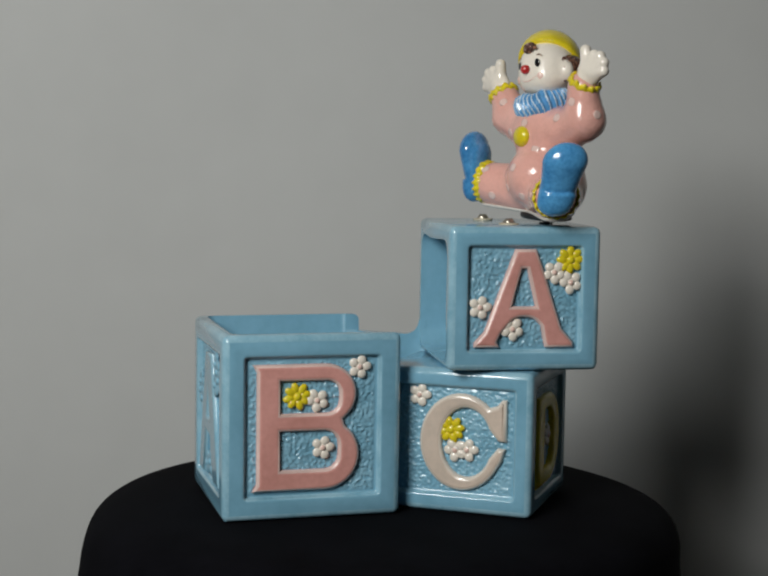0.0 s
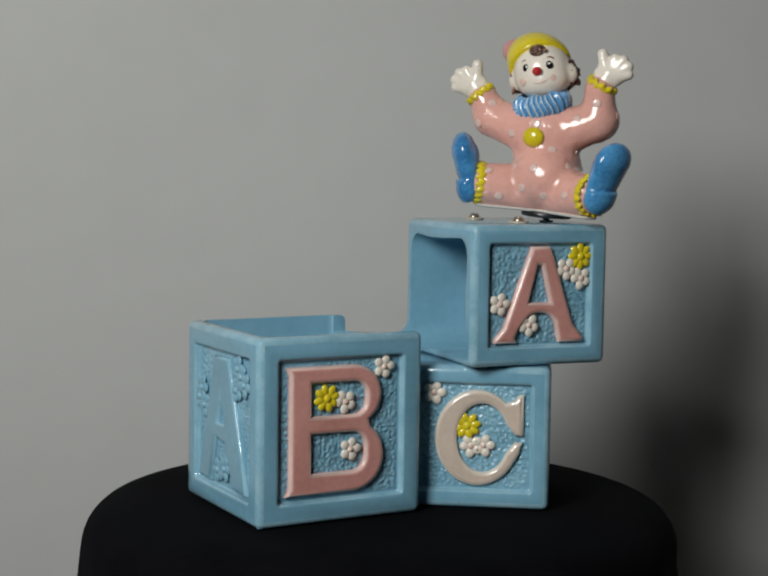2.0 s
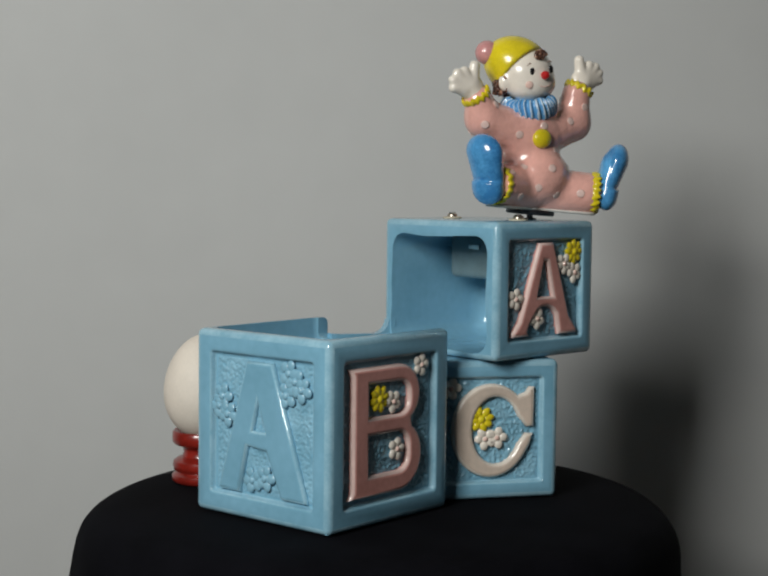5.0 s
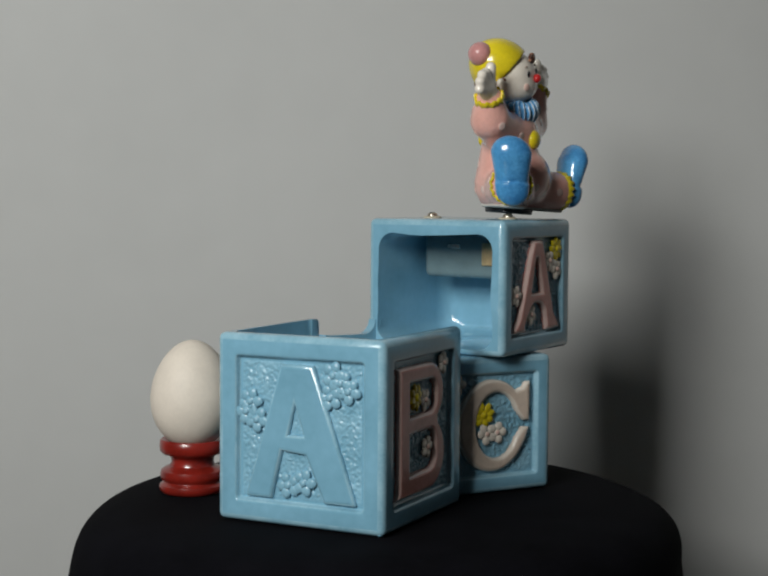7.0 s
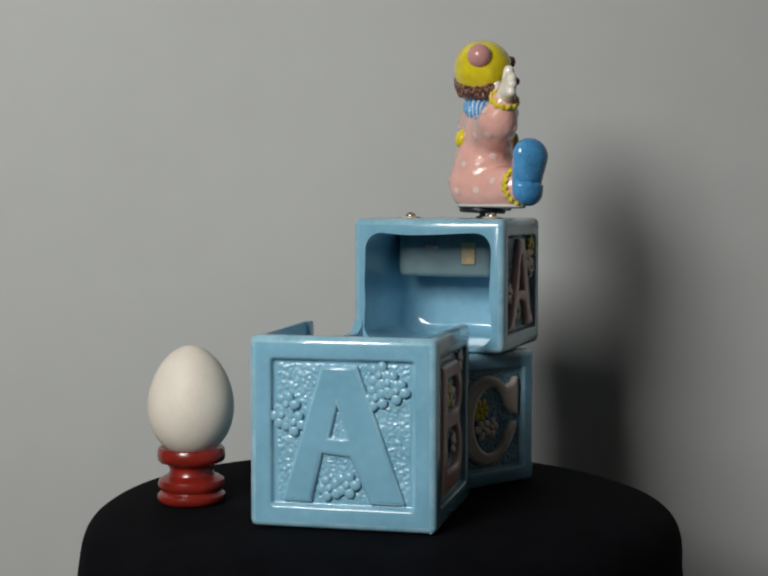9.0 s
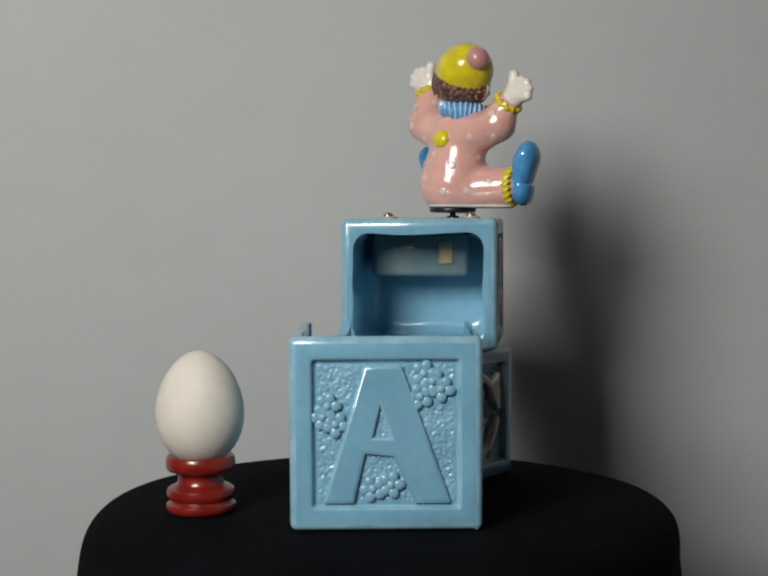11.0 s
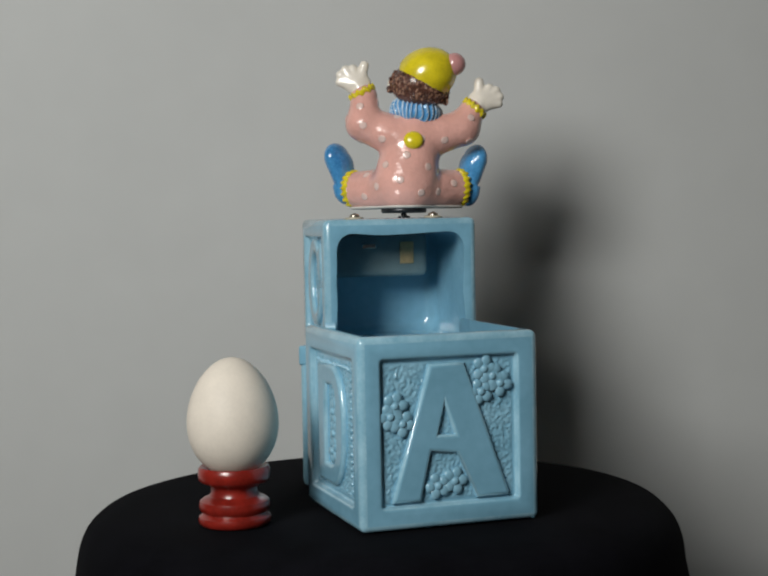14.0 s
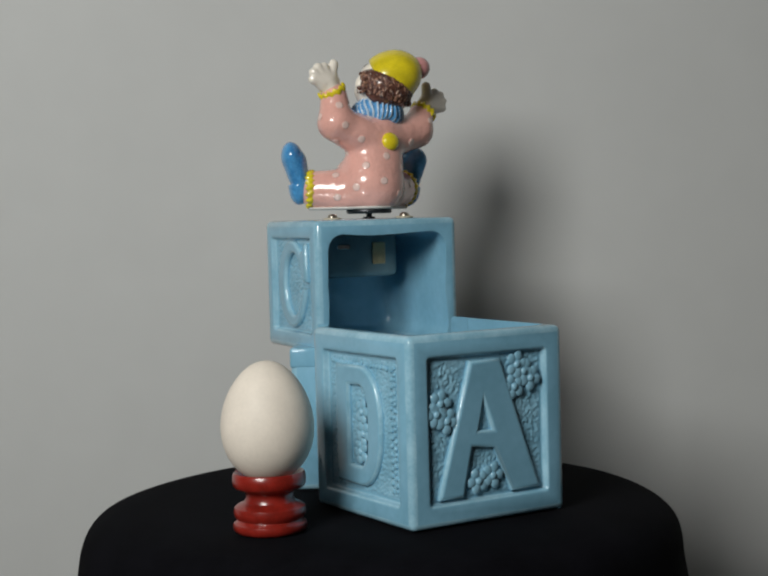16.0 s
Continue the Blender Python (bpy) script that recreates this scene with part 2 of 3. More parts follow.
HEARTS = {"white": heart_mesh(0.006, CHEEK), "yellow": heart_mesh(0.0085, YELLOW), "blue": heart_mesh(0.008, BLUE_SOFT)}


def stipple_mesh(w, h, seed, amp=0.0013):
    """The rough sunken ground of a panel: a wormy relief."""
    nx, nz = int(w / 0.0006), int(h / 0.0006)
    bm = bmesh.new()
    rows = []
    for j in range(nz + 1):
        row = []
        for i in range(nx + 1):
            x, z = w * (i / nx - 0.5), h * j / nz
            q = Vector((x * 420 + seed * 7, seed * 3.1, z * 420))
            rise = max(0.0, 1 - 2.2 * abs(noise.noise(q))) * 0.45 + 0.75 * noise.noise(q * 1.5) + 0.3 * noise.noise(q * 3.1)
            edge = min(1.0, min(i, nx - i, j, nz - j) / 2)
            row.append(bm.verts.new((x, -amp * rise * edge, z)))
        rows.append(row)
    for p, q in zip(rows, rows[1:]):
        for i in range(nx):
            bm.faces.new((p[i], p[i + 1], q[i + 1], q[i]))
    return to_mesh("stipple", bm, BLUE_SOFT)


def face_pose(wx, wy, side):
    """Where a side's own plane stands in its block: local -y looks out."""
    turn = {"front": 0, "left": -90, "back": 180, "right": 90}[side]
    d = wy / 2 if side in ("front", "back") else wx / 2
    return pose(0, 0, 0, 0, 0, turn) @ pose(0, -d, 0)


def panel(block, wx, wy, h, side, ch, mat, lw, lh, lz, flowers, lx=0.0, seed=1, depth=0.0036, inset=0.0145, label="", blue=False):
    """The ground, the raised letter and the flowers in one side of a block."""
    at = face_pose(wx, wy, side)
    pw = (wx if side in ("front", "back") else wy) - 2 * inset
    part("panel_ground", stipple_mesh(pw, h - 2 * inset, seed, 0.0008 if blue else 0.0010), None, block, "", at @ pose(0, depth - 0.0001, inset))
    part("letter", letter_mesh(ch, lw, lh, mat, 0.0013 if not blue else 0.0012, 0.0025 if not blue else 0.0021), None, block, label, at @ pose(lx, depth, lz))
    for k, (kind, x, z) in enumerate(flowers):
        data = {"w": FLOWERS, "y": DAISIES, "b": PLAIN_FLOWERS}[kind][k % 3]
        fl = part("flower", data, None, block, {"w": "small white raised flower", "y": "small yellow raised daisy", "b": "small blue raised flower"}[kind], at @ pose(x, depth - 0.0012, z))
        part("flower_heart", HEARTS[{"w": "white", "y": "yellow", "b": "blue"}[kind]], None, fl)


# ---- the room ----
def slab(name, label, x0, y0, z0, x1, y1, z1, mat, category):
    return tagged(part(name, box_bm(x0, y0, z0, x1, y1, z1), mat, smooth=False), label, category, "", "structure")


WALL_Y = 0.30
slab("wall_north", "plain matt grey painted wall behind the turntable", -2.4, WALL_Y, -0.75, 2.4, WALL_Y + 0.1, 1.9, PAINT, "wall")
slab("wall_south", "plain grey wall closing the room", -2.4, -3.1, -0.75, 2.4, -3.0, 1.9, ROOM, "wall")
slab("wall_west", "plain grey wall closing the room", -2.5, -3.1, -0.75, -2.4, WALL_Y + 0.1, 1.9, ROOM, "wall")
slab("wall_east", "plain grey wall closing the room", 2.4, -3.1, -0.75, 2.5, WALL_Y + 0.1, 1.9, ROOM, "wall")
slab("floor", "plain dark floor of the room", -2.5, -3.1, -0.85, 2.5, WALL_Y + 0.1, -0.75, FLOOR, "floor")
slab("ceiling", "plain grey ceiling of the room", -2.5, -3.1, 1.9, 2.5, WALL_Y + 0.1, 2.0, ROOM, "ceiling")


# ---- turntable under its cloth ----
def draped_turntable():
    def fold(a, r, z):
        drop = min(1.0, max(0.0, -z - 0.004) / 0.10)
        return drop * (0.0015 * math.sin(3 * a + 0.6) + 0.004 * math.sin(7 * a + 2.0) + 0.003 * math.sin(13 * a)) + 0.0012 * math.sin(5 * a + 1) * (r > 0.1)
    prof = [(0.002, 0.0), (0.06, 0.0), (0.122, -0.0004), (0.141, -0.0008), (0.154, -0.0024), (0.1645, -0.0060), (0.1725, -0.0130), (0.1765, -0.022), (0.1782, -0.033), (0.1793, -0.043),
            (0.1808, -0.056), (0.1842, -0.08), (0.196, -0.12), (0.205, -0.2), (0.22, -0.35), (0.235, -0.55), (0.245, -0.749)]
    for _ in range(2):
        prof = prof[:1] + [(p[0] + (q[0] - p[0]) * f, p[1] + (q[1] - p[1]) * f) for p, q in zip(prof, prof[1:]) for f in (0.25, 0.75)] + prof[-1:]
    bm = lathe_bm(prof, 128, fold)
    for vert in bm.verts:
        hang = min(1.0, max(0.0, -vert.co.z - 0.004) / 0.03)
        vert.co.x = vert.co.x * (1 - 0.012 * hang) - 0.0020 * hang
        vert.co.y = vert.co.y * (1 - 0.012 * hang) + 0.0020 * hang
    return tagged(part("draped_turntable", bm, CLOTH), "round turntable draped with a plain black cloth", "turntable")


turntable = draped_turntable()


# ---- the block planter ----
planter = tagged(new("block_planter"), "pale blue glazed ceramic planter of three stacked alphabet blocks", "planter")
BW, BD, BH, BA, BC = 0.1000, 0.1014, 0.1021, 15.5, (-0.0528, -0.0170)
CW, CD, CH, CA, CC = 0.089, 0.0862, 0.0815, -19.7, (0.0535, -0.0076)
AW, AD, AH, AA, AC = 0.0852, 0.0949, 0.0797, 8.4, (0.0691, -0.0091)
AZ = 0.0822


def wobbly_prism(x0, x1, y0, y1, z0, z1, r, seed):
    """A hand-shaped hollow: a rounded rectangle with an uneven outline, pushed through along x."""
    ring = []
    for cy, cz, a0 in ((y1 - r, z1 - r, 0), (y0 + r, z1 - r, 90), (y0 + r, z0 + r, 180), (y1 - r, z0 + r, 270)):
        ring += [(cy + r * math.cos(radians(a0 + 15 * k)), cz + r * math.sin(radians(a0 + 15 * k))) for k in range(7)]
    fine = []
    for (ya, za), (yb, zb) in zip(ring, ring[1:] + ring[:1]):
        n = max(1, int(math.hypot(yb - ya, zb - za) / 0.006))
        fine += [(ya + (yb - ya) * k / n, za + (zb - za) * k / n) for k in range(n)]
    bm, ends = bmesh.new(), []
    ym, zm = (y0 + y1) / 2, (z0 + z1) / 2
    depth = [(x0, 1.0)] + [(x1 - 0.012 + 0.012 * math.sin(radians(b)), 1.0 - 0.20 * (1 - math.cos(radians(b)))) for b in (0, 20, 40, 60, 75, 90)]
    for x, shrink in depth:
        loop = []
        for y, z in fine:
            g = shrink * (1 + 0.055 * noise.noise(Vector((y * 45, seed, z * 45))))
            loop.append(bm.verts.new((x, ym + (y - ym) * g, zm + (z - zm) * min(g, 1.02))))
        ends.append(loop)
    bm.faces.new(ends[0])
    bm.faces.new(ends[-1])
    for a, b in zip(ends, ends[1:]):
        for k in range(len(a)):
            j = (k + 1) % len(a)
            bm.faces.new((a[k], a[j], b[j], b[k]))
    return bm


def big_block():
    bm = carved_box(BW, BD, BH, ("front", "left", "back"), 0.0135)
    hollow = box_bm(-BW / 2 + 0.006, -BD / 2 + 0.006, 0.008, BW / 2 - 0.006, BD / 2 - 0.006, 0.15, 0.006, 3)
    gap = box_bm(BW / 2 - 0.02, -BD / 2 + 0.005, 0.0895, BW / 2 + 0.02, BD / 2 - 0.0075, 0.15, 0.003, 2)
    ob = part("big_block", thin_glinting_edges(modified(bm, [hollow, gap], 0.0011), (BW, BD, BH), BLUE_EDGE), None, planter, "open-topped hollow block with letters A, B and D", pose(*BC, 0, 0, 0, BA))
    panel(ob, BW, BD, BH, "front", "B", PINK, 0.0600, 0.0700, 0.0158, [("w", 0.0262, 0.0835), ("y", -0.0087, 0.0680), ("w", 0.0025, 0.0655), ("w", 0.0058, 0.0392)], -0.0035, 1, label="raised pink letter B")
    panel(ob, BW, BD, BH, "left", "a", BLUE, 0.0660, 0.0725, 0.0142, [("b", 0.0200, 0.0825), ("b", 0.0290, 0.0745), ("b", 0.0180, 0.0705), ("b", -0.0305, 0.0655), ("b", -0.0265, 0.0560), ("b", -0.0070, 0.0220), ("b", 0.0025, 0.0240), ("b", 0.0245, 0.0785), ("b", -0.0330, 0.0600)], 0.0005, 2, label="raised unpainted blue letter A", blue=True)
    panel(ob, BW, BD, BH, "back", "D", BLUE, 0.046, 0.066, 0.0175, [("b", 0.0, 0.058), ("b", 0.001, 0.046), ("b", -0.002, 0.036)], -0.003, 3, label="raised unpainted blue letter D", blue=True)
    bm, rnd = bmesh.new(), random.Random(12)
    for k in range(28):
        along = rnd.choice((0, 1))
        x, y = (rnd.uniform(-0.5, 0.5) * (BW - 0.004), -BD / 2 + 0.0034) if along else (-BW / 2 + 0.0034, rnd.uniform(-0.5, 0.5) * (BD - 0.004))
        lump(bm, (x, y, 0.0009), (rnd.uniform(0.001, 0.0035) if along else 0.0018, 0.0018 if along else rnd.uniform(0.001, 0.0035), rnd.uniform(0.0006, 0.0011)), None, 7, 5)
    part("foot_rim", bm, BLUE, ob, "rough foot edge")
    bm, rnd = bmesh.new(), random.Random(8)
    w, h0, h1 = BW / 2 - 0.0185, 0.0185, BH - 0.0185
    ring = [(x, h1) for x in np.arange(-w, w, 0.0033)] + [(w, z) for z in np.arange(h0, h1, 0.0033)] + [(w - 0.0035, z) for z in np.arange(h0, h1, 0.004)]
    for x, z in ring:
        lump(bm, (x + rnd.uniform(-0.0006, 0.0006), 0, z + rnd.uniform(-0.0006, 0.0006)), (0.0013, 0.0011, 0.0013), None, 7, 5)
    part("bead_border", bm, BLUE_SOFT, ob, "", face_pose(BW, BD, "back") @ pose(0, 0.0030, 0))
    return ob


def low_block():
    bm = carved_box(CW, CD, CH, ("front", "right", "back"), 0.0105)
    ob = part("low_block", thin_glinting_edges(modified(bm, [], 0), (CW, CD, CH), BLUE_EDGE), None, planter, "closed block with a cream letter C", pose(*CC, 0, 0, 0, CA))
    panel(ob, CW, CD, CH, "front", "C", CREAM, 0.0505, 0.0550, 0.0128, [("w", -0.0212, 0.0655), ("y", -0.0025, 0.047), ("w", 0.000, 0.0355), ("w", 0.0070, 0.036)], 0.0045, 4, inset=0.0115, label="raised cream letter C")
    part("saddle", box_bm(-CW / 2 - 0.0004, CD / 2 - 0.020, CH - 0.0075, 0.004, CD / 2 + 0.0004, CH + 0.0045, 0.0016, 3), BLUE, ob, "raised back edge that cradles the block above")
    panel(ob, CW, CD, CH, "right", "D", YELLOW, 0.050, 0.052, 0.013, [("w", 0.0, 0.04)], 0.0, 5, inset=0.0115, label="raised yellow letter D")
    panel(ob, CW, CD, CH, "back", "B", BLUE, 0.046, 0.052, 0.013, [], 0.0, 6, inset=0.0115, label="raised unpainted blue letter B", blue=True)
    return ob


def top_block():
    bm = carved_box(AW, AD, AH, ("front", "back", "right"), 0.0115)
    hollow = wobbly_prism(-AW / 2 - 0.02, AW / 2 - 0.006, -AD / 2 + 0.0078, AD / 2 - 0.0078, 0.004, AH - 0.0088, 0.0105, 3.3)
    ob = part("top_block", thin_glinting_edges(modified(bm, [hollow], 0.0013), (AW, AD, AH), BLUE_EDGE), None, planter, "hollow block open at one side, with a pink letter A", pose(*AC, AZ, 0, 0, AA))
    panel(ob, AW, AD, AH, "front", "A", PINK, 0.0560, 0.0545, 0.0128, [("y", 0.0255, 0.0615), ("w", 0.0165, 0.0545), ("w", 0.0260, 0.0490), ("w", -0.0250, 0.0350), ("w", -0.0065, 0.0230)], 0.0, 7, inset=0.0125, label="raised pink letter A")
    panel(ob, AW, AD, AH, "back", "C", BLUE, 0.046, 0.054, 0.0135, [], 0.0, 8, inset=0.0125, label="raised unpainted blue letter C", blue=True)
    return ob


big_block()
low_block()
top_block()


def neck():
    """The thin wall that runs in a hollow curve from the top block's open edge down to the big block's rim."""
    a, b = Vector((0.0246, 0.0250, 0)), Vector((-0.0174, 0.0313, 0))
    along = (b - a).normalized()
    across = Vector((-along.y, along.x, 0)) * -0.0062
    length = (b - a).length
    outline = [(0.0, 0.003), (length, 0.003), (length, 0.0925), (length - 0.006, 0.0920)]
    outline += [(0.0130 - 0.0085 * math.sin(radians(k * 11.25)), 0.1000 - 0.0085 * math.cos(radians(k * 11.25))) for k in range(9)] + [(0.0, 0.1002)]
    bm = bmesh.new()
    lo = [bm.verts.new(a + along * s + Vector((0, 0, z))) for s, z in outline]
    hi = [bm.verts.new(a + along * s + Vector((0, 0, z)) + across) for s, z in outline]
    bm.faces.new(lo)
    bm.faces.new(list(reversed(hi)))
    for k in range(len(lo)):
        j = (k + 1) % len(lo)
        bm.faces.new((lo[j], lo[k], hi[k], hi[j]))
    bmesh.ops.bevel(bm, geom=[e for e in bm.edges if abs(e.calc_face_angle(0)) > radians(50)], offset=0.0012, segments=2, affect="EDGES", clamp_overlap=True)
    return part("neck", bm, BLUE, planter, "curved blue rim joining two blocks")


neck()


def music_box():
    """The movement under the top block's lid: a plastic case with a brass tab and a key plate."""
    m = pose(*AC, AZ, 0, 0, AA)
    case = part("music_box", box_bm(0.0, -0.027, AH - 0.0370, 0.034, 0.034, AH - 0.0088, 0.004, 3), PLASTIC, planter, "grey plastic music box case", m)
    part("tab", box_bm(-0.0016, -0.0175, AH - 0.0290, -0.0002, -0.0085, AH - 0.0150, 0.0006, 1), TAN, case, "tan tab")
    part("plate", box_bm(-0.0012, 0.007, AH - 0.0190, -0.0002, 0.016, AH - 0.0160, 0.0004, 1), NICKEL, case, "small metal plate")


music_box()
TOP = AZ + AH
SPINDLE = (0.0901, -0.0222)


def screw(x, y):
    bm = lathe_bm([(0.0001, 0), (0.0030, 0), (0.0032, 0.0018), (0.0029, 0.0027), (0.0020, 0.0034), (0.0010, 0.0037), (0.0001, 0.0037)], 20)
    ob = part("screw", bm, BRASS, planter, "domed metal screw on a pale washer", pose(x, y, TOP - 0.0002))
    part("washer", lathe_bm([(0.0030, 0), (0.0054, 0), (0.0058, 0.0005), (0.0056, 0.0011), (0.0034, 0.0015), (0.0031, 0.0012)], 24), IVORY, ob, "pale flat washer")
    part("slot", box_bm(-0.0020, -0.0004, 0.0030, 0.0020, 0.0004, 0.0038), STEEL, ob)


screw(0.0566, 0.0114)
screw(0.0675, -0.0390)
part("spindle", lathe_bm([(0.0001, 0), (0.004, 0), (0.004, 0.0012), (0.0019, 0.0014), (0.0019, 0.0036), (0.0001, 0.0036)], 16), STEEL, planter, "dark steel spindle", pose(*SPINDLE, TOP - 0.0002))


# ---- the clown figurine ----
def round_cone(p, a, b, ra, rb):
    a, b = np.array(a), np.array(b)
    h = np.clip(((p - a) @ (b - a)) / ((b - a) @ (b - a)), 0, 1)
    return np.linalg.norm(p - a - h[:, None] * (b - a), axis=1) - (ra + (rb - ra) * h)


def ball(p, c, r):
    """A stretched ball; r: three half axes."""
    q = (p - np.array(c)) / np.array(r)
    n = np.linalg.norm(q, axis=1)
    return (n - 1) * min(r)


def melt(ds, k):
    """Union of distances with soft joints."""
    d = ds[0]
    for e in ds[1:]:
        h = np.clip(0.5 + 0.5 * (e - d) / k, 0, 1)
        d = e * (1 - h) + d * h - k * h * (1 - h)
    return d


def skin(bm, field, lo, hi, step, mat):
    """Add the zero surface of a distance field to bm (surface nets)."""
    lo, hi = np.array(lo), np.array(hi)
    n = np.ceil((hi - lo) / step).astype(int) + 1
    grid = np.stack(np.meshgrid(*[lo[i] + step * np.arange(n[i]) for i in range(3)], indexing="ij"), -1)
    d = field(grid.reshape(-1, 3)).reshape(n)
    inside = d < 0
    acc, cnt = np.zeros((*(n - 1), 3)), np.zeros(n - 1)
    corners = [(i, j, k) for i in (0, 1) for j in (0, 1) for k in (0, 1)]

    def at(arr, c):
        return arr[c[0]:n[0] - 1 + c[0], c[1]:n[1] - 1 + c[1], c[2]:n[2] - 1 + c[2]]
    for a in corners:
        for b in corners:
            if sum(abs(x - y) for x, y in zip(a, b)) == 1 and a < b:
                da, db = at(d, a), at(d, b)
                cross = at(inside, a) != at(inside, b)
                t = np.where(cross, da / np.where(cross, da - db, 1), 0)
                pos = np.array(a) + t[..., None] * (np.array(b) - np.array(a))
                acc += np.where(cross[..., None], pos, 0)
                cnt += cross
    ids = -np.ones(n - 1, int)
    cells = np.argwhere(cnt > 0)
    verts = []
    for q, cell in enumerate(cells):
        c = tuple(cell)
        ids[c] = q
        verts.append(bm.verts.new(lo + step * (cell + acc[c] / cnt[c])))
    for ax in range(3):
        u, v = (ax + 1) % 3, (ax + 2) % 3
        s0, s1 = [slice(None)] * 3, [slice(None)] * 3
        s0[ax], s1[ax] = slice(0, n[ax] - 1), slice(1, n[ax])
        for e in np.argwhere(inside[tuple(s0)] != inside[tuple(s1)]):
            du, dv = np.eye(3, dtype=int)[u], np.eye(3, dtype=int)[v]
            if e[u] < 1 or e[v] < 1 or e[u] >= n[u] - 1 or e[v] >= n[v] - 1:
                continue
            quad = [ids[tuple(e - du - dv)], ids[tuple(e - dv)], ids[tuple(e)], ids[tuple(e - du)]]
            if min(quad) < 0:
                continue
            f = bm.faces.new([verts[q] for q in quad])
            f.material_index = mat


LEG = {"left": (math.sin(radians(57)), -math.cos(radians(57))), "right": (math.sin(radians(-68)), -math.cos(radians(-68)))}
ARM = {"left": [(0.004, 0.001, 0.0510), (0.0250, 0.001, 0.0595), (0.0245, -0.0015, 0.0785)], "right": [(-0.014, 0.000, 0.0495), (-0.0385, 0.001, 0.0560), (-0.0448, -0.0005, 0.0672)]}
REACH = {"left": 0.0390, "right": 0.0415}


def suit(p):
    ds = [round_cone(p * (1.0, 1.10, 1.0), (-0.001, 0.0030, 0.019), (-0.0070, 0.0, 0.0515), 0.0215, 0.0176)]
    ds.append(ball(p, (-0.001, -0.0080, 0.0235), (0.0185, 0.0168, 0.0180)))
    for side in ("left", "right"):
        lx, ly = LEG[side]
        ds.append(round_cone(p, (lx * 0.012, ly * 0.012 + 0.002, 0.0145), (lx * (REACH[side] - 0.0065), ly * (REACH[side] - 0.0065), 0.0160), 0.0158, 0.0130))
        s, e, w = ARM[side]
        ds.append(melt([round_cone(p, s, e, 0.0148, 0.0114), round_cone(p, e, w, 0.0110, 0.0086)], 0.004))
    return np.maximum(melt(ds, 0.0032), 0.0035 - p[:, 2])


def onto_suit(point):
    """Slide a point to the suit's surface; the point and the way out."""
    q = np.array([point], float)
    g = np.zeros(3)
    for _ in range(12):
        d0 = suit(q)[0]
        g = np.array([(suit(q + np.eye(3)[i] * 1e-4)[0] - d0) / 1e-4 for i in range(3)])
        q = q - g * d0 / max(1e-6, g @ g)
    return Vector(q[0]), Vector(g).normalized()


HEAD = np.array((-0.0088, 0.0025, 0.0872))


